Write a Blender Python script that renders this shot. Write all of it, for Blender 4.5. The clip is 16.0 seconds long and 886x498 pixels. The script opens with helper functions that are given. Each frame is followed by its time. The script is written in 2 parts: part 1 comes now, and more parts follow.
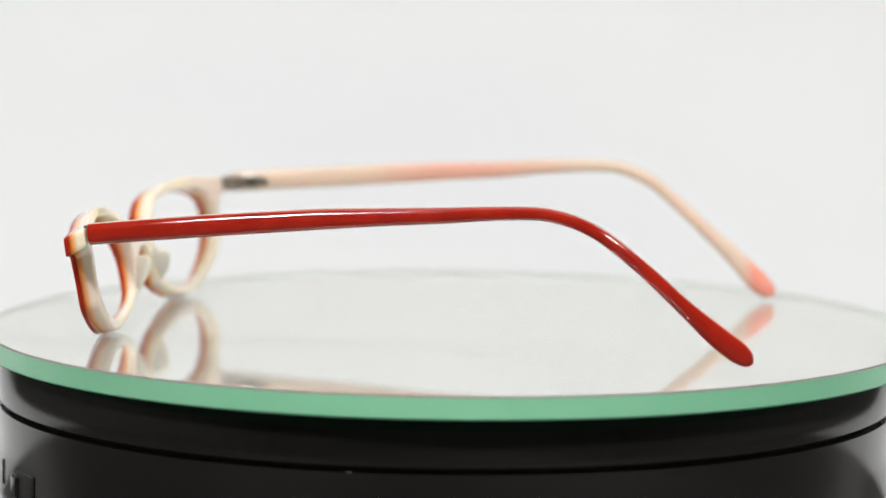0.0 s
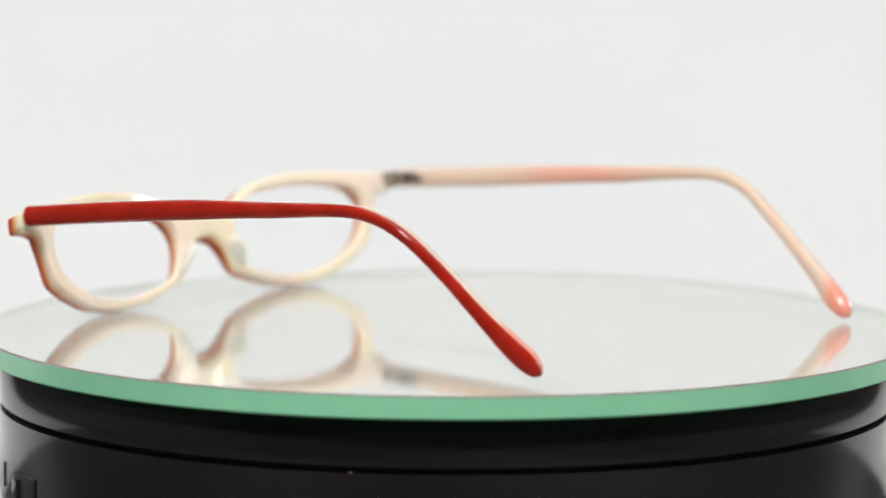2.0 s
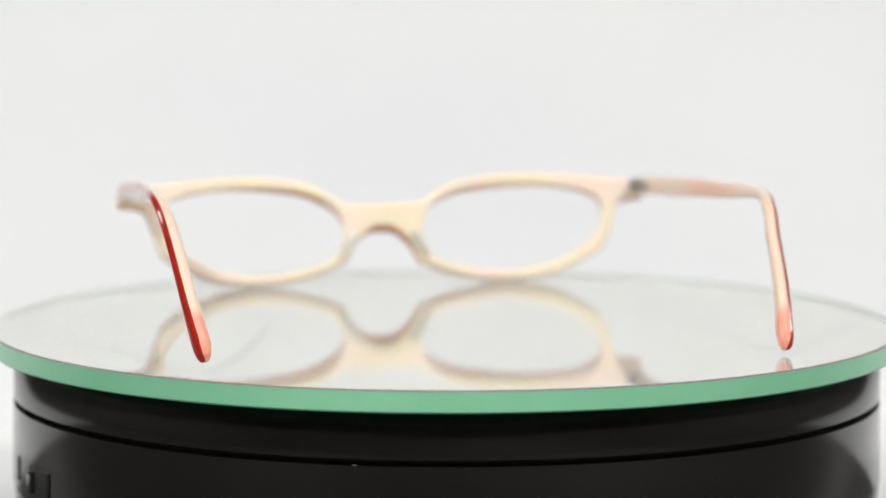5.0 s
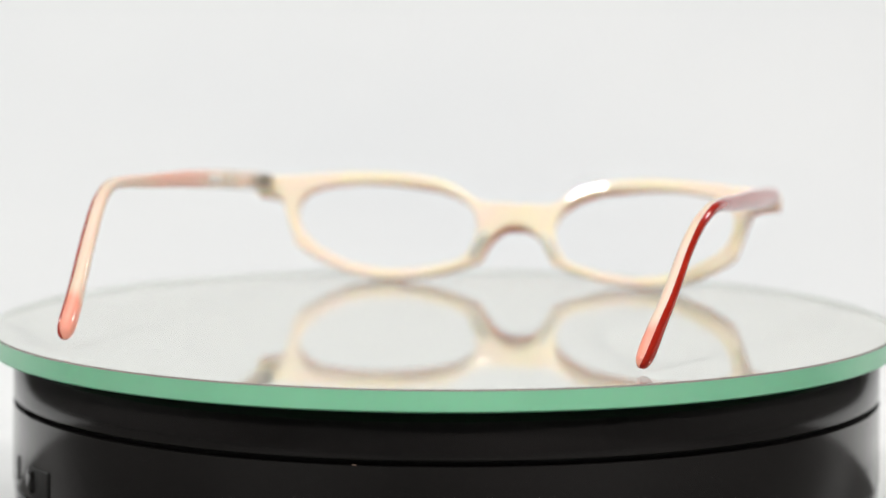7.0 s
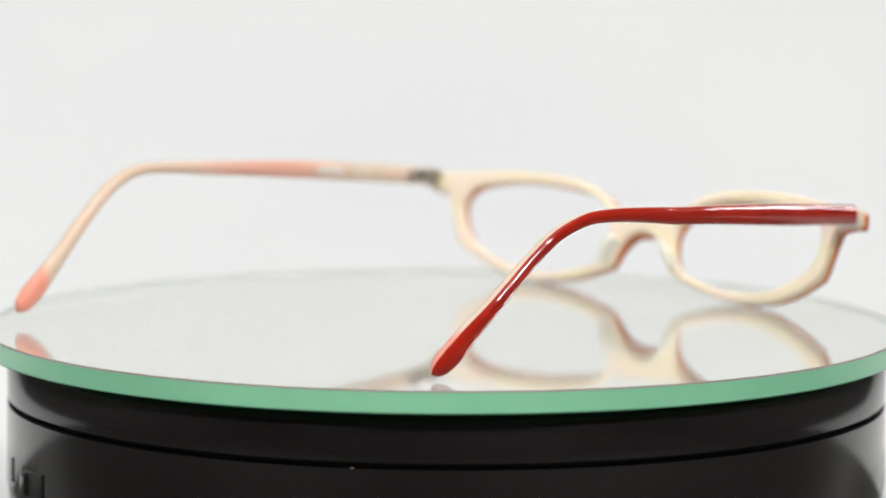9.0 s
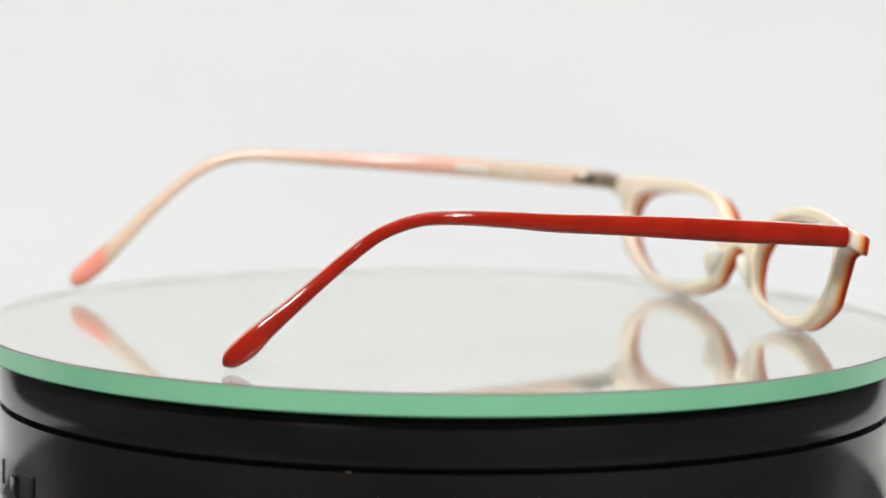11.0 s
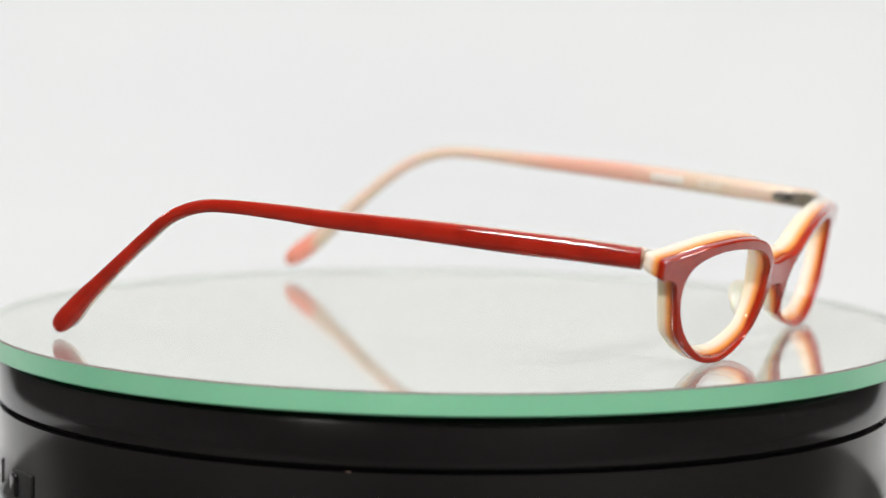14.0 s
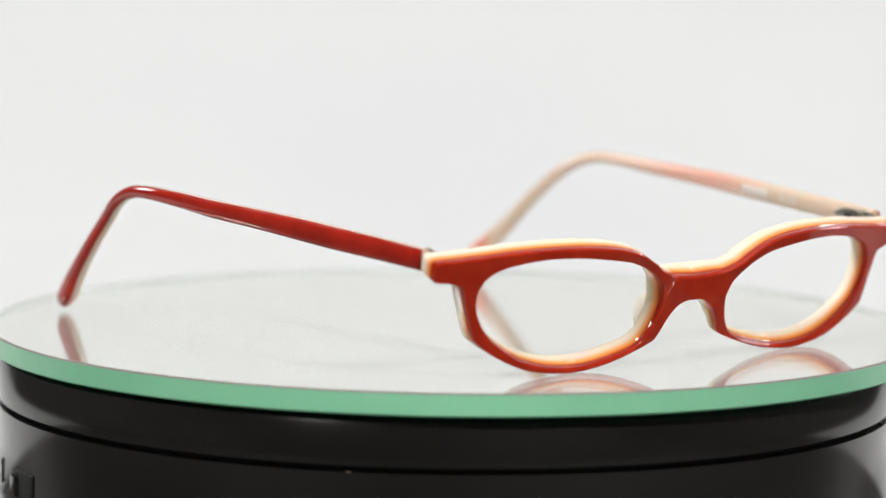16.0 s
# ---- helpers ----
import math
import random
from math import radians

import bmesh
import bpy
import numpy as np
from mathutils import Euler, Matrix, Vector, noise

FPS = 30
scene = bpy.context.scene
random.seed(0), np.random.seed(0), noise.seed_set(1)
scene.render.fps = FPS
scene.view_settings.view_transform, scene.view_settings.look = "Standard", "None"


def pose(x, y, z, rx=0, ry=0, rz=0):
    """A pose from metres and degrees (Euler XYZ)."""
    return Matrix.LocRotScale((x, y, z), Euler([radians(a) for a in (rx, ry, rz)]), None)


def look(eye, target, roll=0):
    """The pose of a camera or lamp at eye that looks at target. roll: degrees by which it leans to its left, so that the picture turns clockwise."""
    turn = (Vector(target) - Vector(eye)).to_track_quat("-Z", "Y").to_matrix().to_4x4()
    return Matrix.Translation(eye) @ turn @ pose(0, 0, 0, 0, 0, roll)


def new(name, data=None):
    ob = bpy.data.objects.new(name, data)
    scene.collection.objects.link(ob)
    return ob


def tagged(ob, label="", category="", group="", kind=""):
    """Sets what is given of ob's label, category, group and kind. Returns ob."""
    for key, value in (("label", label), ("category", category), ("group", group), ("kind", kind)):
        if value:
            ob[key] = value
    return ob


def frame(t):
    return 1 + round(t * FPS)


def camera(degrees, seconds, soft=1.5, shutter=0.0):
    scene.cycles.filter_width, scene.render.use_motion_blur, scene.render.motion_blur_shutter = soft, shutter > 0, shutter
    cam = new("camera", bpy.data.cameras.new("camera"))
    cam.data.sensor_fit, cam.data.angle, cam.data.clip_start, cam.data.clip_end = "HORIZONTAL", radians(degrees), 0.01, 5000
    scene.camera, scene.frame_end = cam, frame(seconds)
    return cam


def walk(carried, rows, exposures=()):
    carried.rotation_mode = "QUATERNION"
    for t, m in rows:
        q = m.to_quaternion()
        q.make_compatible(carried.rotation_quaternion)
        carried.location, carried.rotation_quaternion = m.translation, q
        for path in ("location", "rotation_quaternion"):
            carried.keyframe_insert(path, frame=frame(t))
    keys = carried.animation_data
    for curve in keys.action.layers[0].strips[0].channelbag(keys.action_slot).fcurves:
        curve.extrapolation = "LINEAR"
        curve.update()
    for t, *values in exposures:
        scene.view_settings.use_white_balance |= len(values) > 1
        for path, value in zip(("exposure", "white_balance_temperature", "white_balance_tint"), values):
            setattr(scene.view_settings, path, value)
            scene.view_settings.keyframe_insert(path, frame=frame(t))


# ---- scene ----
MM = 0.001

# ---------------------------------------------------------------- camera
AIM = Vector((-0.002863, 0.993991, -0.109424))      # viewing direction of the tripod head
STAND = Vector((0.0, -0.69446, 0.09276))
cam = camera(15.80, 16.0, soft=1.45)
cam.data.dof.use_dof = True
cam.data.dof.focus_distance = 0.645
cam.data.dof.aperture_fstop = 11.5


def stand(back, lean):
    eye = STAND - AIM * back
    return look(eye, eye + AIM, lean)


walk(cam, [(t, stand(b, r)) for t, b, r in (
    (0.0, 0.0, 0.66), (1.5, 0.0, 0.42), (3.1, 0.0, 0.14), (3.5, 0.0094, 0.12), (3.9, 0.015, 0.11), (4.8, 0.021, 0.12), (5.8, 0.0222, 0.15),
    (7.0, 0.0218, 0.20), (8.0, 0.0219, 0.25), (8.6, 0.0220, 0.29), (9.0, 0.0125, 0.33), (9.4, 0.005, 0.39), (10.0, 0.001, 0.50),
    (10.6, 0.0, 0.62), (11.5, 0.0, 0.74), (13.5, 0.0, 0.82), (16.0, 0.0, 0.84))])

# ---------------------------------------------------------------- world and lamps
world = bpy.data.worlds.new("studio_world")
scene.world = world
world.use_nodes = True
world.node_tree.nodes["Background"].inputs[0].default_value = (0.9, 0.95, 1.0, 1)
world.node_tree.nodes["Background"].inputs[1].default_value = 0.02
scene.view_settings.exposure = -0.11


def softbox(name, eye, target, sx, sy, watts, colour=(1, 1, 1), shape="RECTANGLE"):
    lamp = bpy.data.lights.new(name, "AREA")
    lamp.shape, lamp.size, lamp.size_y = shape, sx, sy
    lamp.energy, lamp.color = watts, colour
    ob = new(name, lamp)
    ob.matrix_world = look(eye, target)
    return ob


softbox("overhead_lamp", (0.0, -0.05, 0.95), (0.0, 0.0, 0.0), 0.70, 0.70, 3.0, (1.0, 0.985, 0.955))
softbox("key_lamp", (-0.44, -0.66, 0.60), (0.0, 0.0, 0.0), 0.09, 0.09, 5.7, (1.0, 0.98, 0.94), "DISK")
softbox("fill_lamp", (0.48, -0.62, 0.60), (0.0, 0.0, 0.0), 0.09, 0.09, 5.4, (1.0, 0.98, 0.94), "DISK")
# unseen lamps added to lift the upper backdrop and its image in the mirror
softbox("added_backdrop_lamp", (-0.48, 0.34, 0.64), (0.10, 0.92, 0.55), 0.22, 0.22, 1.22, (0.87, 0.955, 1.0))
softbox("added_backdrop_lamp", (0.48, 0.34, 0.64), (-0.10, 0.92, 0.55), 0.22, 0.22, 1.02, (0.97, 0.965, 1.0))
# unseen lamps added to brighten the sides of the frame from behind
softbox("added_rim_lamp", (-0.66, 0.30, 0.34), (0.0, 0.0, 0.02), 0.12, 0.12, 1.5, (1.0, 0.985, 0.96), "DISK")
softbox("added_rim_lamp", (0.66, 0.30, 0.34), (0.0, 0.0, 0.02), 0.12, 0.12, 1.5, (1.0, 0.985, 0.96), "DISK")


# ---------------------------------------------------------------- materials
def material(name):
    m = bpy.data.materials.new(name)
    m.use_nodes = True
    nt = m.node_tree
    return m, nt, nt.nodes["Principled BSDF"]


def add(nt, kind, **inputs):
    n = nt.nodes.new(kind)
    for k, v in inputs.items():
        n.inputs[k.replace("_", " ")].default_value = v
    return n


def mixed(nt, fac, a, b):
    """A colour mix of a and b by the socket fac; a and b are colours or sockets."""
    n = nt.nodes.new("ShaderNodeMix")
    n.data_type = "RGBA"
    nt.links.new(fac, n.inputs[0])
    for sock, v in ((n.inputs[6], a), (n.inputs[7], b)):
        if isinstance(v, tuple):
            sock.default_value = (*v, 1)
        else:
            nt.links.new(v, sock)
    return n.outputs[2]


def noise_at(nt, scale, detail=4.0):
    co = nt.nodes.new("ShaderNodeTexCoord")
    n = add(nt, "ShaderNodeTexNoise", Scale=scale, Detail=detail)
    nt.links.new(co.outputs["Object"], n.inputs["Vector"])
    return n.outputs["Fac"]


def ramp(nt, sock, lo, hi):
    n = nt.nodes.new("ShaderNodeMapRange")
    n.interpolation_type = "SMOOTHSTEP"
    n.inputs[1].default_value, n.inputs[2].default_value = lo, hi
    nt.links.new(sock, n.inputs[0])
    return n.outputs[0]


def bumped(nt, bsdf, sock, strength, distance):
    b = add(nt, "ShaderNodeBump", Strength=strength, Distance=distance)
    nt.links.new(sock, b.inputs["Height"])
    nt.links.new(b.outputs[0], bsdf.inputs["Normal"])


def plastic(name, a, b, rough, scale, sss=0.0, radius=(0.002, 0.001, 0.0005), coat=0.0, bump=0.05):
    m, nt, bs = material(name)
    n = noise_at(nt, scale)
    nt.links.new(mixed(nt, ramp(nt, n, 0.35, 0.65), a, b), bs.inputs["Base Color"])
    fine = noise_at(nt, scale * 9)
    r = nt.nodes.new("ShaderNodeMapRange")
    r.inputs[3].default_value, r.inputs[4].default_value = rough * 0.8, rough * 1.3
    nt.links.new(fine, r.inputs[0])
    nt.links.new(r.outputs[0], bs.inputs["Roughness"])
    bs.inputs["Subsurface Weight"].default_value = sss
    bs.inputs["Subsurface Radius"].default_value = radius
    bs.inputs["Subsurface Scale"].default_value = 1.0
    bs.inputs["Coat Weight"].default_value = coat
    bs.inputs["Coat Roughness"].default_value = 0.05
    bs.inputs["IOR"].default_value = 1.49
    if bump:
        bumped(nt, bs, n, bump, 0.0003)
    return m


RED = plastic("red_acetate", (0.44, 0.028, 0.008), (0.37, 0.020, 0.006), 0.05, 180, sss=0.3, radius=(0.0025, 0.0004, 0.0002), coat=0.0)
CRIMSON = plastic("crimson_acetate", (0.42, 0.020, 0.009), (0.35, 0.016, 0.007), 0.05, 140, sss=0.3, radius=(0.0025, 0.0004, 0.0002), coat=0.15, bump=0.03)
CRIMSON.node_tree.nodes["Principled BSDF"].inputs["Specular IOR Level"].default_value = 0.35
RED.node_tree.nodes["Principled BSDF"].inputs["Specular IOR Level"].default_value = 0.25
CREAM = plastic("cream_acetate", (0.98, 0.845, 0.635), (0.99, 0.795, 0.69), 0.06, 60, sss=0.45, radius=(0.0026, 0.0020, 0.0013), coat=0.0)
# the lamination runs from cream through apricot to orange towards the red face;
# the same attribute paints the orange glow below the bridge
nt_ = CREAM.node_tree
bs_ = nt_.nodes["Principled BSDF"]
body_ = bs_.inputs["Base Color"].links[0].from_socket
at_ = nt_.nodes.new("ShaderNodeAttribute")
at_.attribute_name = "sheet_depth_glow"
apri_ = mixed(nt_, ramp(nt_, at_.outputs["Fac"], 1.3, 2.75), body_, (0.94, 0.38, 0.09))
nt_.links.new(mixed(nt_, ramp(nt_, at_.outputs["Fac"], 2.45, 3.3), apri_, (0.62, 0.085, 0.02)), bs_.inputs["Base Color"])
PAD = plastic("clear_acetate", (0.98, 0.93, 0.80), (0.97, 0.91, 0.78), 0.08, 150, sss=0.6, radius=(0.004, 0.003, 0.002), bump=0.0)
PAD.node_tree.nodes["Principled BSDF"].inputs["Transmission Weight"].default_value = 0.15
PAD.node_tree.nodes["Principled BSDF"].inputs["IOR"].default_value = 1.2
STEEL, nt_, bs_ = material("hinge_steel")
bs_.inputs["Metallic"].default_value = 1.0
nt_.links.new(mixed(nt_, ramp(nt_, noise_at(nt_, 900), 0.3, 0.7), (0.52, 0.49, 0.44), (0.36, 0.33, 0.29)), bs_.inputs["Base Color"])
bs_.inputs["Roughness"].default_value = 0.28
# near-black colour for the shade inside the hinge slot
SLOT_SHADE = plastic("slot_shade", (0.02, 0.018, 0.015), (0.03, 0.026, 0.02), 0.5, 500)
PRINT = plastic("white_print", (0.85, 0.84, 0.80), (0.80, 0.78, 0.74), 0.5, 2000)
BLACK = plastic("black_gloss_plastic", (0.0075, 0.0068, 0.0068), (0.012, 0.0108, 0.0108), 0.14, 14, bump=0.02)
BLACK_MATT = plastic("black_matt_plastic", (0.006, 0.006, 0.006), (0.010, 0.010, 0.010), 0.6, 60)
PAPER = plastic("white_sweep_paper", (0.84, 0.845, 0.85), (0.80, 0.81, 0.825), 0.7, 3.0, bump=0.0)
DUST = plastic("pale_dust", (0.16, 0.10, 0.08), (0.12, 0.08, 0.06), 0.8, 900)
WALL = plastic("white_studio_paint", (0.76, 0.755, 0.74), (0.72, 0.715, 0.70), 0.8, 2.0)
FLOORING = plastic("grey_studio_floor", (0.14, 0.135, 0.13), (0.18, 0.17, 0.16), 0.6, 4.0)
TABLE = plastic("dark_laminate", (0.085, 0.083, 0.08), (0.07, 0.068, 0.065), 0.5, 6.0)

# lining of the temples: cream where it is thick, pink where the red shows through
LINING, nt_, bs_ = material("cream_to_pink_lining")
co_ = nt_.nodes.new("ShaderNodeTexCoord")
sp_ = nt_.nodes.new("ShaderNodeSeparateXYZ")
nt_.links.new(co_.outputs["Object"], sp_.inputs[0])
mott_ = noise_at(nt_, 160)
base_ = mixed(nt_, ramp(nt_, mott_, 0.3, 0.7), (0.75, 0.60, 0.46), (0.79, 0.59, 0.48))
tip_ = mixed(nt_, ramp(nt_, sp_.outputs["Y"], -0.060, -0.0635), base_, (0.86, 0.34, 0.25))
mid1_ = ramp(nt_, sp_.outputs["Y"], -0.022, 0.004)
mid2_ = ramp(nt_, sp_.outputs["Y"], 0.036, 0.012)
mul_ = nt_.nodes.new("ShaderNodeMath")
mul_.operation = "MULTIPLY"
nt_.links.new(mid1_, mul_.inputs[0])
nt_.links.new(mid2_, mul_.inputs[1])
sc_ = nt_.nodes.new("ShaderNodeMath")
sc_.operation = "MULTIPLY"
sc_.inputs[1].default_value = 0.75
nt_.links.new(mul_.outputs[0], sc_.inputs[0])
nt_.links.new(mixed(nt_, sc_.outputs[0], tip_, (0.82, 0.40, 0.31)), bs_.inputs["Base Color"])
bs_.inputs["Roughness"].default_value = 0.13
bs_.inputs["Subsurface Weight"].default_value = 0.3
bs_.inputs["Subsurface Radius"].default_value = (0.002, 0.001, 0.0006)
bs_.inputs["Subsurface Scale"].default_value = 1.0
bs_.inputs["Coat Weight"].default_value = 0.3

# glass plate, its silvering and its ground edge
GLASS, nt_, bs_ = material("float_glass")
bs_.inputs["Base Color"].default_value = (0.995, 1.0, 0.995, 1)
bs_.inputs["Roughness"].default_value = 0.0
bs_.inputs["Transmission Weight"].default_value = 1.0
bs_.inputs["IOR"].default_value = 1.5
# diffuse share added on the glass, standing in for light the mirror throws upwards
bounce_ = add(nt_, "ShaderNodeBsdfDiffuse", Color=(0.93, 0.94, 0.90, 1), Roughness=0.5)
bounce_mix_ = nt_.nodes.new("ShaderNodeMixShader")
bounce_share_ = nt_.nodes.new("ShaderNodeMapRange")
bounce_share_.inputs[3].default_value, bounce_share_.inputs[4].default_value = 0.118, 0.132
nt_.links.new(noise_at(nt_, 35, 6.0), bounce_share_.inputs[0])
nt_.links.new(bounce_share_.outputs[0], bounce_mix_.inputs[0])
nt_.links.new(bs_.outputs[0], bounce_mix_.inputs[1])
nt_.links.new(bounce_.outputs[0], bounce_mix_.inputs[2])
nt_.links.new(bounce_mix_.outputs[0], nt_.nodes["Material Output"].inputs[0])
SILVER, nt_, bs_ = material("mirror_silvering")
bs_.inputs["Metallic"].default_value = 1.0
bs_.inputs["Base Color"].default_value = (0.985, 1.0, 0.965, 1)
bs_.inputs["Roughness"].default_value = 0.0
EDGE = plastic("ground_green_glass_edge", (0.30, 0.70, 0.45), (0.27, 0.66, 0.42), 0.30, 40, sss=0.3, radius=(0.001, 0.003, 0.002), bump=0.0)
# pale tone painted for the light caught inside the far glass edge
EDGE_GLOW = plastic("edge_glow_tone", (0.74, 0.82, 0.76), (0.70, 0.79, 0.73), 0.5, 60, bump=0.0)
ARRIS = plastic("chipped_glass_arris", (0.24, 0.21, 0.19), (0.18, 0.17, 0.16), 0.5, 700)


# ---------------------------------------------------------------- mesh helpers
def part(name, bm, mat, parent=None, label="", smooth=True):
    me = bpy.data.meshes.new(name)
    if smooth:
        for f in bm.faces:
            f.smooth = True
    bm.to_mesh(me)
    bm.free()
    me.materials.append(mat)
    ob = new(name, me)
    if parent:
        ob.parent = parent
    return tagged(ob, label=label)


def creased(ob, degrees):
    """Sharp edges wherever two faces meet at more than that angle."""
    bm = bmesh.new()
    bm.from_mesh(ob.data)
    for e in bm.edges:
        if len(e.link_faces) == 2 and e.calc_face_angle(0) > radians(degrees):
            e.smooth = False
    bm.to_mesh(ob.data)
    bm.free()
    return ob


def lathe(profile, n=160, close=False):
    """Turns a profile of (radius, z) round the z axis."""
    bm = bmesh.new()
    rings = []
    for r, z in profile:
        if r < 1e-9:
            rings.append([bm.verts.new((0, 0, z))])
        else:
            rings.append([bm.verts.new((r * math.cos(2 * math.pi * k / n), r * math.sin(2 * math.pi * k / n), z)) for k in range(n)])
    pairs = list(zip(rings, rings[1:])) + ([(rings[-1], rings[0])] if close else [])
    for a, b in pairs:
        for k in range(n):
            j = (k + 1) % n
            if len(a) == 1 and len(b) == 1:
                continue
            if len(a) == 1:
                bm.faces.new((a[0], b[j], b[k]))
            elif len(b) == 1:
                bm.faces.new((a[k], a[j], b[0]))
            else:
                bm.faces.new((a[k], a[j], b[j], b[k]))
    bmesh.ops.recalc_face_normals(bm, faces=bm.faces)
    return bm


def box(sx, sy, sz, m=None, bevel=0.0, seg=2):
    bm = bmesh.new()
    bmesh.ops.create_cube(bm, size=1)
    bmesh.ops.scale(bm, vec=(sx, sy, sz), verts=bm.verts)
    if bevel:
        bmesh.ops.bevel(bm, geom=list(bm.edges), offset=bevel, segments=seg, affect="EDGES", profile=0.5)
    if m is not None:
        bmesh.ops.transform(bm, matrix=m, verts=bm.verts)
    return bm


def rod(r, h, m=None, n=20, bevel=0.0):
    bm = bmesh.new()
    bmesh.ops.create_cone(bm, cap_ends=True, segments=n, radius1=r, radius2=r, depth=h)
    if bevel:
        rim = [e for e in bm.edges if len(e.link_faces) == 2 and e.calc_face_angle(0) > 1.0]
        bmesh.ops.bevel(bm, geom=rim, offset=bevel, segments=2, affect="EDGES", profile=0.5)
    if m is not None:
        bmesh.ops.transform(bm, matrix=m, verts=bm.verts)
    return bm


def spline(points, per, closed=False):
    """Catmull-Rom through tuples of any length."""
    pts = [np.array(p, float) for p in points]
    n = len(pts)
    out = []
    for i in range(n if closed else n - 1):
        if closed:
            p0, p1, p2, p3 = (pts[(i + k) % n] for k in (-1, 0, 1, 2))
        else:
            p0, p1, p2, p3 = pts[max(i - 1, 0)], pts[i], pts[i + 1], pts[min(i + 2, n - 1)]
        for k in range(per):
            t = k / per
            out.append(0.5 * (2 * p1 + (p2 - p0) * t + (2 * p0 - 5 * p1 + 4 * p2 - p3) * t * t + (3 * p1 - p0 - 3 * p2 + p3) * t ** 3))
    if not closed:
        out.append(pts[-1])
    return np.array(out)


def inset_loop(loop, d):
    """A closed 2D loop moved inwards (to its left when anticlockwise) by d."""
    nxt, prv = np.roll(loop, -1, 0), np.roll(loop, 1, 0)
    t = nxt - prv
    t /= np.linalg.norm(t, axis=1)[:, None] + 1e-12
    return loop + d * np.stack([-t[:, 1], t[:, 0]], 1)


def area2(loop):
    x, y = loop[:, 0], loop[:, 1]
    return 0.5 * np.sum(x * np.roll(y, -1) - np.roll(x, -1) * y)


# ---------------------------------------------------------------- the studio
def studio():
    # room shell, unseen; walls and ceiling made white to return fill light
    w, d, hgt, t = 2.2, 2.4, 2.5, 0.1
    z0 = -0.80
    floor = part("floor", box(2 * w, 2 * d, t, pose(0, 0, z0 - t / 2)), FLOORING, smooth=False)
    tagged(floor, "grey studio floor in dim light", "floor", kind="structure")
    ceil = part("ceiling", box(2 * w, 2 * d, t, pose(0, 0, z0 + hgt + t / 2)), WALL, smooth=False)
    tagged(ceil, "white painted studio ceiling", "ceiling", kind="structure")
    for name, sx, sy, x, y in (("wall_north", 2 * w, t, 0, d + t / 2), ("wall_south", 2 * w, t, 0, -d - t / 2),
                               ("wall_east", t, 2 * d, w + t / 2, 0), ("wall_west", t, 2 * d, -w - t / 2, 0)):
        ob = part(name, box(sx, sy, hgt, pose(x, y, z0 + hgt / 2)), WALL, smooth=False)
        tagged(ob, "white painted studio wall", "wall", kind="structure")

    # table under the sweep
    table = tagged(new("table"), "dark grey laminate table under the white paper sweep", "table")
    table.matrix_world = pose(0, 0.35, z0)
    part("tabletop", box(2.0, 1.5, 0.03, pose(0, 0, 0.7344), 0.004), TABLE, table)
    for sx in (-1, 1):
        for sy in (-1, 1):
            part("leg", box(0.05, 0.05, 0.718, pose(0.93 * sx, 0.68 * sy, 0.359), 0.004), STEEL, table)

    # white paper sweep: flat on the table, curved up behind
    prof = [(0.04, -0.05), (0.16, -0.05), (0.26, -0.05), (0.40, -0.05)]
    r, yc = 0.50, 0.40
    for k in range(1, 17):
        a = math.radians(82) * k / 16
        prof.append((yc + r * math.sin(a), -0.05 + r * (1 - math.cos(a))))
    y1, z1 = prof[-1]
    for k in range(1, 5):
        prof.append((y1 + 0.035 * k, z1 + 0.25 * k))
    bm = bmesh.new()
    xs = np.linspace(-0.60, 0.60, 25)
    grid = [[bm.verts.new((x, y, z)) for x in xs] for y, z in prof]
    for a, b in zip(grid, grid[1:]):
        for k in range(len(xs) - 1):
            bm.faces.new((a[k], a[k + 1], b[k + 1], b[k]))
    sweep = part("backdrop", bm, PAPER)
    mod = sweep.modifiers.new("thickness", "SOLIDIFY")
    mod.thickness, mod.offset = 0.0006, -1
    tagged(sweep, "seamless white paper sweep curving up behind the turntable", "backdrop", kind="structure")


# ---------------------------------------------------------------- turntable and mirror
R_DISC, T_GLASS, R_BASE = 0.1016, 0.0047, 0.0973


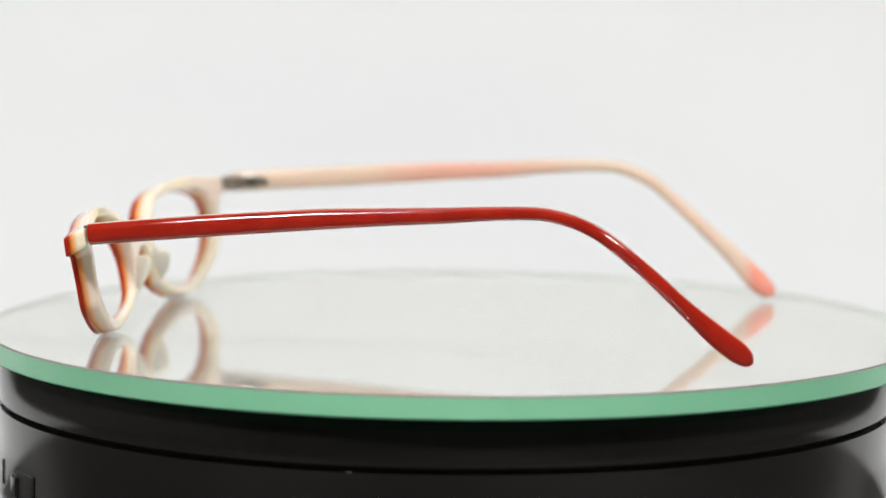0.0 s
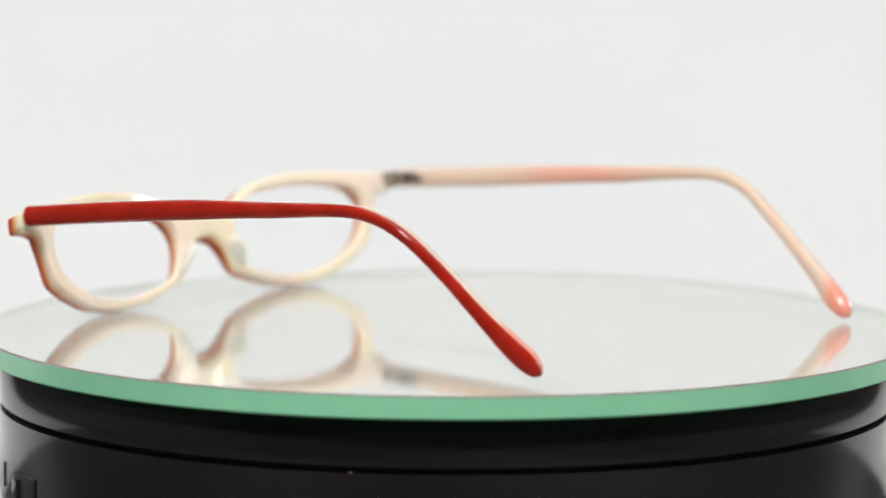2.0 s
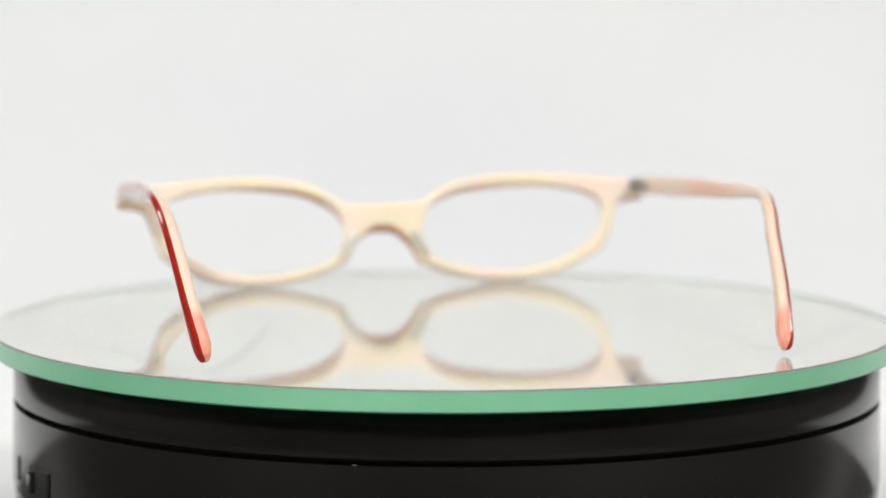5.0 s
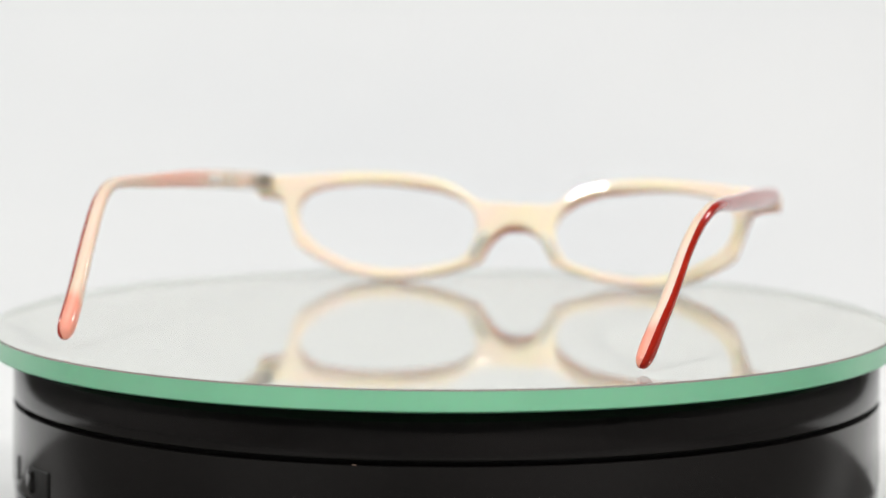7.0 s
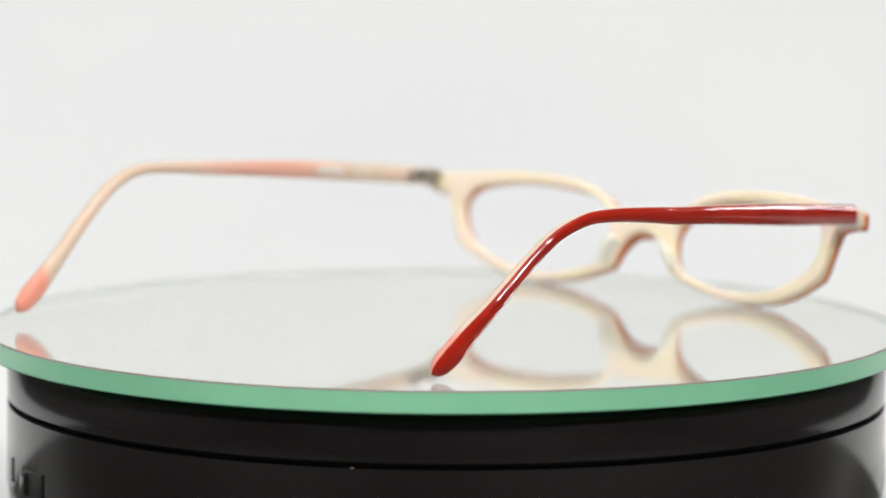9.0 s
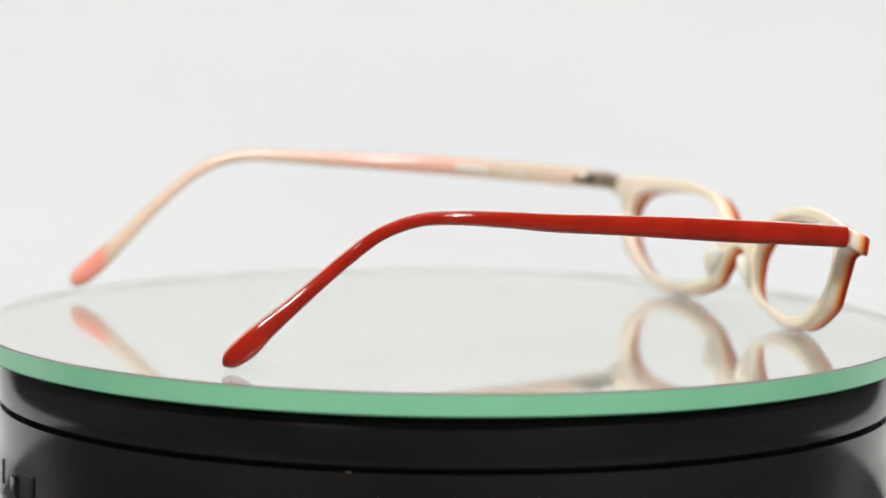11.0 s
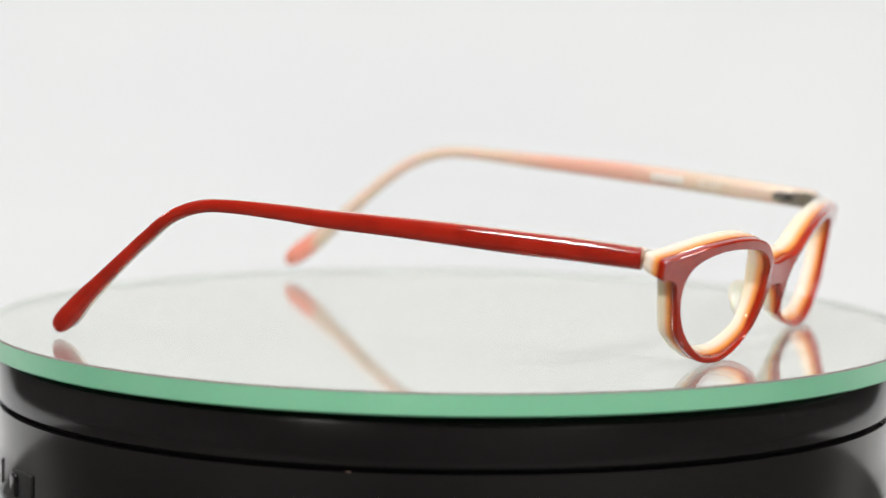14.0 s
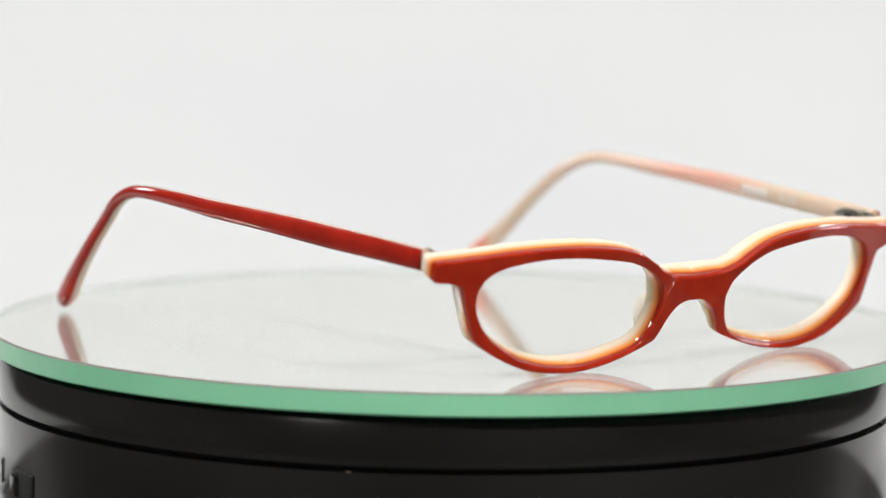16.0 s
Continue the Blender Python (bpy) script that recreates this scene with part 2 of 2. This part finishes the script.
def turntable():
    tt = tagged(new("turntable"), "black glossy plastic motorised display turntable", "turntable")
    tt.matrix_world = pose(-0.0011, 0, -0.0506)
    b = R_BASE
    up = 0.0506
    creased(part("top_ring", lathe([(0.02, up - 0.0058), (b - 0.0003, up - 0.0058), (b, up - 0.0061),
                            (b, up - 0.0148), (b - 0.0001, up - 0.0148), (b - 0.0003, up - 0.0151), (0.02, up - 0.0151)], close=True), BLACK, tt), 50)
    part("groove", lathe([(0.03, up - 0.0151), (b - 0.0022, up - 0.0151), (b - 0.0022, up - 0.0162), (0.03, up - 0.0162)], close=True), BLACK_MATT, tt,
         "matt black shadow groove", smooth=False)
    creased(part("body", lathe([(0.02, up - 0.0162), (b + 0.0001, up - 0.0162), (b + 0.0003, up - 0.0335),
                        (b - 0.0001, up - 0.0342), (b - 0.0008, up - 0.0344), (0.02, up - 0.0344)], close=True), BLACK, tt), 50)
    part("seam", lathe([(0.03, up - 0.0344), (b - 0.0012, up - 0.0344), (b - 0.0012, up - 0.0349), (0.03, up - 0.0349)], close=True), BLACK_MATT, tt, smooth=False)
    creased(part("foot_ring", lathe([(0.02, up - 0.0349), (b - 0.0006, up - 0.0349), (b, up - 0.0353), (b - 0.0004, up - 0.0440), (b - 0.0030, up - 0.0488),
                             (b - 0.0050, up - 0.0506), (0.02, up - 0.0506)], close=True), BLACK, tt), 50)
    # hub that carries the mirror
    part("hub", lathe([(0, up - 0.0048), (0.086, up - 0.0048), (0.086, up - 0.0062), (0, up - 0.0062)]), BLACK_MATT, tt, smooth=False)
    # power socket and switch slit on the side
    for name, az, wd, z, hh in (("socket", 207.0, 0.0115, up - 0.0297, 0.0066), ("switch_slit", 197.0, 0.0008, up - 0.0290, 0.0055)):
        a = math.radians(az)
        m = pose((b - 0.0006) * math.cos(a), (b - 0.0006) * math.sin(a), z, 0, 0, az)
        part(name, box(0.0022, wd, hh, m, 0.0003), BLACK_MATT, tt, "matt black inset in the side")
    a = math.radians(204.5)
    part("switch", box(0.003, 0.0042, 0.0050, pose((b - 0.0002) * math.cos(a), (b - 0.0002) * math.sin(a), up - 0.0297, 0, 0, 204.5), 0.0008, 3), BLACK, tt)
    # a grain of dust caught in the groove
    bm = bmesh.new()
    bmesh.ops.create_icosphere(bm, subdivisions=2, radius=0.00032, matrix=pose(-0.0180, -0.0955, up - 0.0161) @ Matrix.Diagonal((1.6, 0.6, 0.7, 1)))
    part("dust_grain", bm, DUST, tt, "pale orange grain of dust")
    return tt


def mirror_disc():
    d = tagged(new("mirror_disc"), "round mirror plate with a green ground glass edge on the turntable", "mirror")
    c = 0.00035
    glass = part("glass_plate", lathe([(0, 0), (0.05, 0), (R_DISC - c, 0)], n=256), GLASS, d, smooth=False)
    for f in glass.data.polygons:
        if f.normal.z < 0:
            glass.data.flip_normals()
            break
    back = part("silvering", lathe([(0, -T_GLASS + 0.0001), (R_DISC - 0.0002, -T_GLASS + 0.0001)], n=256), SILVER, d, smooth=False)
    if back.data.polygons[0].normal.z < 0:
        back.data.flip_normals()
    part("edge", lathe([(R_DISC, -c), (R_DISC, -T_GLASS + c), (R_DISC - c, -T_GLASS), (0, -T_GLASS)], n=256), EDGE, d, "ground green glass edge", smooth=False)
    # added ring whose pale colour imitates the lit inside of the edge
    part("edge_glow_ring", lathe([(R_DISC - 0.0003, -c), (R_DISC - 0.0003, -T_GLASS + c)], n=256), EDGE_GLOW, d, smooth=False)
    part("arris", lathe([(R_DISC - c, 0), (R_DISC, -c)], n=256), ARRIS, d, smooth=False)
    return d


# ---------------------------------------------------------------- eyeglasses (local millimetres: x to the wearer's right, y ahead, z up)
HALF = [(0, 20.4), (4.6, 20.5), (7.8, 20.4), (11.1, 21.4), (13.3, 23.1), (17.9, 25.7), (23.9, 27.3), (31.4, 28.0), (39.0, 28.1), (47.5, 27.8),
        (54.1, 27.2), (59.2, 26.8), (64.6, 26.5), (65.8, 26.0), (66.0, 24.2), (65.9, 22.6), (65.2, 21.9), (62.5, 21.6), (59.7, 20.6), (58.9, 19.4), (57.7, 15.6),
        (55.7, 9.8), (53.5, 7.5), (47.7, 4.3), (41.0, 1.9), (32.5, 0.9), (25.0, 1.4), (18.2, 2.8), (10.5, 5.3), (8.8, 6.6), (7.0, 10.4),
        (4.5, 13.4), (2.0, 14.8), (0, 14.9)]
LENS = [(10.3, 15.4), (11.1, 18.0), (14.2, 21.1), (20.4, 23.9), (28.9, 25.0), (37.4, 25.1), (45.9, 24.3), (51.7, 22.6), (54.3, 19.8), (54.6, 16.4),
        (53.4, 13.0), (50.2, 9.6), (43.4, 5.9), (36.0, 4.0), (27.5, 3.7), (19.0, 5.1), (13.9, 6.7), (11.3, 9.6), (10.2, 13.0)]
Z_DROP = 0.15
LEAN = 0.27


def curve_y(x, z):
    """The bowed and slightly tilted back surface of the front."""
    brow = max(0.0, min(1.0, (z - 17) / 9)) * max(0.0, min(1.0, (58 - abs(x)) / 26)) * min(1.0, abs(x) / 12)
    return 68.6 - 0.0013 * x * x + 0.13 * (z - 14) + 1.6 * brow


def bridge(x):
    """1 on the bridge, falling to 0 at the shoulders of the rims."""
    a = max(0.0, min(1.0, (9.6 - abs(x)) / 4.4))
    return a * a * (3 - 2 * a)


def shoulder(x, z):
    """The rims stand proud beside the bridge, fall back beside the nose and level out towards the temples."""
    rise = 2 * max(0.0, min(1.0, (z - 7) / 11)) - 1
    return rise * (1 - bridge(x)) * max(0.0, min(1.0, (32 - abs(x)) / 20))


def crest(x, z, s):
    """The upper edge is rounded off towards the back."""
    return 0.9 * max(0.0, min(1.0, (z - 22) / 5)) * (1 - s / 4.3) * min(1.0, abs(x) / 12)


def loops():
    outer = HALF + [(-x, z) for x, z in HALF[-2:0:-1]]
    o = spline(outer, 5, closed=True)
    r = spline(LENS, 6, closed=True)
    l = r * np.array([-1, 1])
    made = []
    for k in (o, r, l):
        made.append(k if area2(k) > 0 else k[::-1].copy())
    return made


def layer(rings):
    """One sheet of the laminated front. rings: (depth from the back, inset of the outline), from back to front."""
    bm = bmesh.new()
    depth = bm.verts.layers.float.new("sheet_depth_glow")
    base = loops()
    ends = {0: [], len(rings) - 1: []}
    sides = []
    for i, lp in enumerate(base):
        stack = []
        for s, ins in rings:
            if i:  # each opening widens towards the face, less so above the nose
                nose = np.clip((lp[:, 1] - 14) / 6, 0, 1) * np.clip((40 - abs(lp[:, 0])) / 16, 0, 1)
                q = inset_loop(lp, (-ins - 0.225 * s * (1 - nose))[:, None])
            else:
                q = inset_loop(lp, ins)
            if i:  # the lower edge of each opening flares towards the face
                q[:, 1] -= 0.20 * s * np.clip((13 - q[:, 1]) / 9, 0, 1)
            ring = [bm.verts.new((x * MM, (curve_y(x, z) + s * (1 - 0.06 * bridge(x) + 0.20 * shoulder(x, z))) * MM, (z + Z_DROP - (LEAN + 0.032 * max(0.0, z - 14)) * s - 0.30 * s * max(0.0, 1 - (x / 9.5) ** 2) - crest(x, z, s)) * MM)) for x, z in q]
            for v in ring:
                # extra depth low on the bridge paints the glow of red shining through
                v[depth] = s + 0.9 * bridge(v.co.x / MM) * max(0.0, min(1.0, (19 - v.co.z / MM) / 4)) * (0.6 < s < 3.2)
            stack.append(ring)
        n = len(lp)
        for a, b in zip(stack, stack[1:]):
            for k in range(n):
                j = (k + 1) % n
                sides.append(bm.faces.new((a[k], a[j], b[j], b[k])))
        for e in ends:
            ring = stack[e]
            for k in range(n):
                ed = bm.edges.get((ring[k], ring[(k + 1) % n]))
                ends[e].append(ed)
    for e, edges in ends.items():
        bmesh.ops.triangle_fill(bm, edges=edges, use_beauty=True)
    bmesh.ops.recalc_face_normals(bm, faces=bm.faces)
    keep = set(sides)
    for f in bm.faces:
        f.smooth = f in keep
    return bm


# centre line of each temple: y, x outwards, z, height, thickness
TEMPLE_R = [(63.7, 64.4, 24.0, 4.5, 3.2), (50, 64.8, 25.1, 4.7, 3.2), (38, 65.1, 25.9, 4.8, 3.3), (26, 65.4, 26.8, 4.6, 3.3), (12.4, 65.7, 27.7, 4.15, 3.2),
            (-1.5, 65.9, 28.5, 3.8, 3.1), (-12, 66.0, 29.4, 3.35, 3.0), (-22.8, 65.9, 30.0, 2.9, 2.9), (-30.4, 65.4, 29.6, 2.75, 2.9), (-37.5, 64.2, 27.0, 2.8, 3.0),
            (-43.5, 62.9, 22.5, 2.9, 3.1), (-48.8, 62.1, 18.0, 3.0, 3.2), (-54.2, 61.2, 13.2, 3.4, 3.3), (-59.4, 60.0, 8.6, 4.2, 3.5), (-62.8, 59.2, 5.2, 4.9, 3.6),
            (-65.2, 58.7, 3.2, 4.4, 3.4), (-66.7, 58.3, 2.0, 3.2, 2.6), (-67.6, 58.0, 1.3, 0.8, 0.6)]
TEMPLE_L = [(63.7, 64.4, 24.6, 4.4, 3.2), (50, 64.9, 26.0, 4.5, 3.2), (35.5, 65.4, 27.4, 4.5, 3.3), (17.1, 66.3, 29.0, 4.3, 3.3), (4, 67.1, 29.9, 3.7, 3.2),
            (-8, 68.0, 30.6, 3.3, 3.1), (-21.8, 68.9, 31.5, 2.8, 3.0), (-30.8, 69.0, 31.2, 2.7, 3.1), (-39.3, 68.3, 28.0, 2.75, 3.3),
            (-48.2, 67.3, 21.2, 2.9, 3.5), (-56.0, 66.4, 14.1, 3.3, 3.6), (-62.5, 65.6, 8.4, 4.4, 3.8), (-66.3, 65.2, 5.5, 4.6, 3.8),
            (-68.0, 65.1, 4.2, 4.0, 3.3), (-69.1, 65.0, 3.3, 2.8, 2.4), (-69.8, 64.9, 2.8, 0.8, 0.6)]


def temple_frames(rows, side):
    q = spline(rows, 5)
    pts = [Vector((side * r[1], r[0], r[2])) * MM for r in q]
    out = []
    for i, p in enumerate(pts):
        t = (pts[min(i + 1, len(pts) - 1)] - pts[max(i - 1, 0)]).normalized()
        s = Vector((side, 0, 0))
        s = (s - t * s.dot(t)).normalized()
        u = s.cross(t)
        u = u if u.z > 0 or (abs(u.z) < 0.2 and u.y < 0) else -u
        out.append((p, t, s, u, q[i][3] * MM / 2, q[i][4] * MM / 2))
    return out


def half_section(outer, power, cut, n=12):
    """Points (across, up) of one half of a rounded bar, closed by its flat seam at cut."""
    pts = []
    a0 = math.acos(max(-1, min(1, cut)))
    lo, hi = (-a0, a0) if outer else (a0, 2 * math.pi - a0)
    for k in range(n + 1):
        a = lo + (hi - lo) * k / n
        c, s = math.cos(a), math.sin(a)
        pts.append((math.copysign(abs(c) ** (2 / power), c), math.copysign(abs(s) ** (2 / power), s)))
    return pts


def sweep_bar(frames, section):
    bm = bmesh.new()
    rings = []
    for p, t, s, u, hh, th in frames:
        rings.append([bm.verts.new(p + s * (a * th) + u * (b * hh)) for a, b in section])
    n = len(section)
    for a, b in zip(rings, rings[1:]):
        for k in range(n):
            j = (k + 1) % n
            bm.faces.new((a[k], a[j], b[j], b[k]))
    bm.faces.new(rings[0])
    bm.faces.new(rings[-1][::-1])
    bmesh.ops.recalc_face_normals(bm, faces=bm.faces)
    return bm


def hinge(parent, side, rows):
    fr = temple_frames(rows, side)
    p, t, s, u, hh, th = min(fr, key=lambda f: abs(f[0].y - 0.0595))
    m = Matrix((( *(-s), 0), (*(-t), 0), (*u, 0), (0, 0, 0, 1))).transposed()
    m = Matrix.Translation(p - s * (th + 0.0002)) @ m
    # local axes of m: x inwards, y towards the front, z up
    bm = bmesh.new()
    out = [(-5.2, 0), (-4.6, 0.75), (-3.4, 1.35), (-1.6, 1.6), (1.6, 1.6), (1.6, -1.6), (-1.6, -1.6), (-3.4, -1.35), (-4.6, -0.75)]
    vs = [bm.verts.new((0.0, y * MM, z * MM)) for y, z in out]
    f = bm.faces.new(vs)
    ex = bmesh.ops.extrude_face_region(bm, geom=[f])
    for v in ex["geom"]:
        if isinstance(v, bmesh.types.BMVert):
            v.co.x += 1.0 * MM
    bmesh.ops.recalc_face_normals(bm, faces=bm.faces)
    bmesh.ops.bevel(bm, geom=list(bm.edges), offset=0.00022, segments=2, affect="EDGES", profile=0.5)
    bmesh.ops.transform(bm, matrix=m, verts=bm.verts)
    hinge_ob = part("hinge", bm, STEEL, parent, "dull silver metal hinge")
    creased(hinge_ob, 40)
    # solid dark block in place of a cut slot, its shade painted
    part("hinge_slot_shade", box(0.0006, 0.0020, 0.0012, m @ pose(0.0009, -0.0010, 0), 0.0001), SLOT_SHADE, hinge_ob)
    for z in (-1.2, 0.0, 1.2):
        part("knuckle", rod(0.00085, 0.00105, m @ pose(0.0007, 0.0028, z * MM), 16, 0.00015), STEEL, hinge_ob)
    part("hinge_screw", rod(0.0006, 0.0038, m @ pose(0.0007, 0.0028, 0), 12, 0.00012), STEEL, hinge_ob)
    part("front_leaf", box(0.0009, 0.0030, 0.0034, m @ pose(0.0004, 0.0048, 0), 0.0002), STEEL, hinge_ob)


def eyeglasses():
    g = tagged(new("eyeglasses"), "red and cream laminated acetate eyeglasses without lenses on the mirror", "eyeglasses")
    part("front_back_layer", layer([(0.0, 0.75), (0.12, 0.40), (0.4, 0.14), (0.9, 0.0), (1.5, 0.0), (2.1, 0.0), (2.5, 0.0), (2.9, 0.01), (3.3, 0.02)]), CREAM, g,
         "cream acetate back layer turning orange at the seam", smooth=False)
    part("front_face_layer", layer([(3.3, 0.02), (4.0, 0.05), (4.22, 0.15), (4.3, 0.34)]), RED, g, "glossy red acetate front face", smooth=False)
    # nose pads
    for side in (-1, 1):
        bm = bmesh.new()
        bmesh.ops.create_uvsphere(bm, u_segments=24, v_segments=14, radius=1)
        for v in bm.verts:
            v.co = Vector([math.copysign(abs(c) ** 0.8, c) for c in v.co])
        bmesh.ops.scale(bm, vec=(1.0 * MM, 2.6 * MM, 4.3 * MM), verts=bm.verts)
        bmesh.ops.transform(bm, matrix=pose(side * 8.9 * MM, 67.8 * MM, 10.2 * MM, 8, side * -27, side * 24), verts=bm.verts)
        part("nose_pad", bm, PAD, g, "clear cream nose pad")
    for side, rows in ((1, TEMPLE_R), (-1, TEMPLE_L)):
        fr = temple_frames(rows, side)
        arm = part("temple", sweep_bar(fr, half_section(True, 2.35, 0.36)), CRIMSON, g, "glossy red acetate temple")
        creased(arm, 45)
        lining = part("temple_lining", sweep_bar(fr, half_section(False, 2.35, 0.36)), LINING, arm, "cream lining, pink at the tip")
        creased(lining, 45)
        hinge(arm, side, rows)
        if side == -1:
            lettering(arm, fr)
    return g


def lettering(arm, fr):
    def at(y):
        p, t, s, u, hh, th = min(fr, key=lambda f: abs(f[0].y - y * MM))
        return Matrix.Translation(p - s * (th + 0.00004)) @ Matrix(((*(-t), 0), (*u, 0), (*(-s), 0), (0, 0, 0, 1))).transposed()
    # the model name as five plain bars
    m = at(26.5)
    for k in range(5):
        part("print_bar", box(0.00115, 0.0019, 0.00006, m @ pose((k - 2) * 0.00165, 0, 0)), PRINT, arm)
    cu = bpy.data.curves.new("model_number", "FONT")
    cu.body, cu.size, cu.extrude = "0133", 0.0027, 0.00003
    cu.align_x, cu.align_y = "CENTER", "CENTER"
    tmp = bpy.data.objects.new("model_number", cu)
    me = bpy.data.meshes.new_from_object(tmp)
    bpy.data.objects.remove(tmp)
    me.materials.append(PRINT)
    me.transform(at(40.0))
    ob = new("model_number", me)
    ob.parent = arm
    tagged(ob, "white printed number")


studio()
turntable()
disc = mirror_disc()
glasses = eyeglasses()

# ---------------------------------------------------------------- motion: the mirror turns and carries the glasses
TURN = [(0.0, 79.73), (0.5, 72.79), (1.0, 65.88), (1.5, 59.03), (2.0, 52.18), (2.5, 45.26), (3.0, 38.36), (3.5, 31.56), (4.0, 24.75), (4.5, 17.97),
        (5.0, 11.2), (5.5, 4.42), (6.0, -2.36), (6.5, -9.21), (7.0, -16.09), (7.5, -22.97), (8.0, -30.0), (8.5, -37.03), (9.0, -44.05), (9.5, -51.06),
        (10.0, -58.06), (10.5, -65.04), (11.0, -71.99), (11.5, -78.88), (12.0, -85.66), (12.5, -92.46), (13.0, -99.3), (13.5, -106.12), (14.0, -112.9),
        (14.5, -119.74), (15.0, -126.64), (15.5, -133.56), (16.0, -140.49)]


def motions():
    walk(disc, [(t, pose(0, 0, 0, 0, 0, a) @ pose(-0.0018, -0.0009, 0)) for t, a in TURN])
    walk(glasses, [(t, pose(0, 0, 0, 0, 0, a) @ pose(-0.00157, 0.00003, 0, 0, 0, 1.67)) for t, a in TURN])


motions()
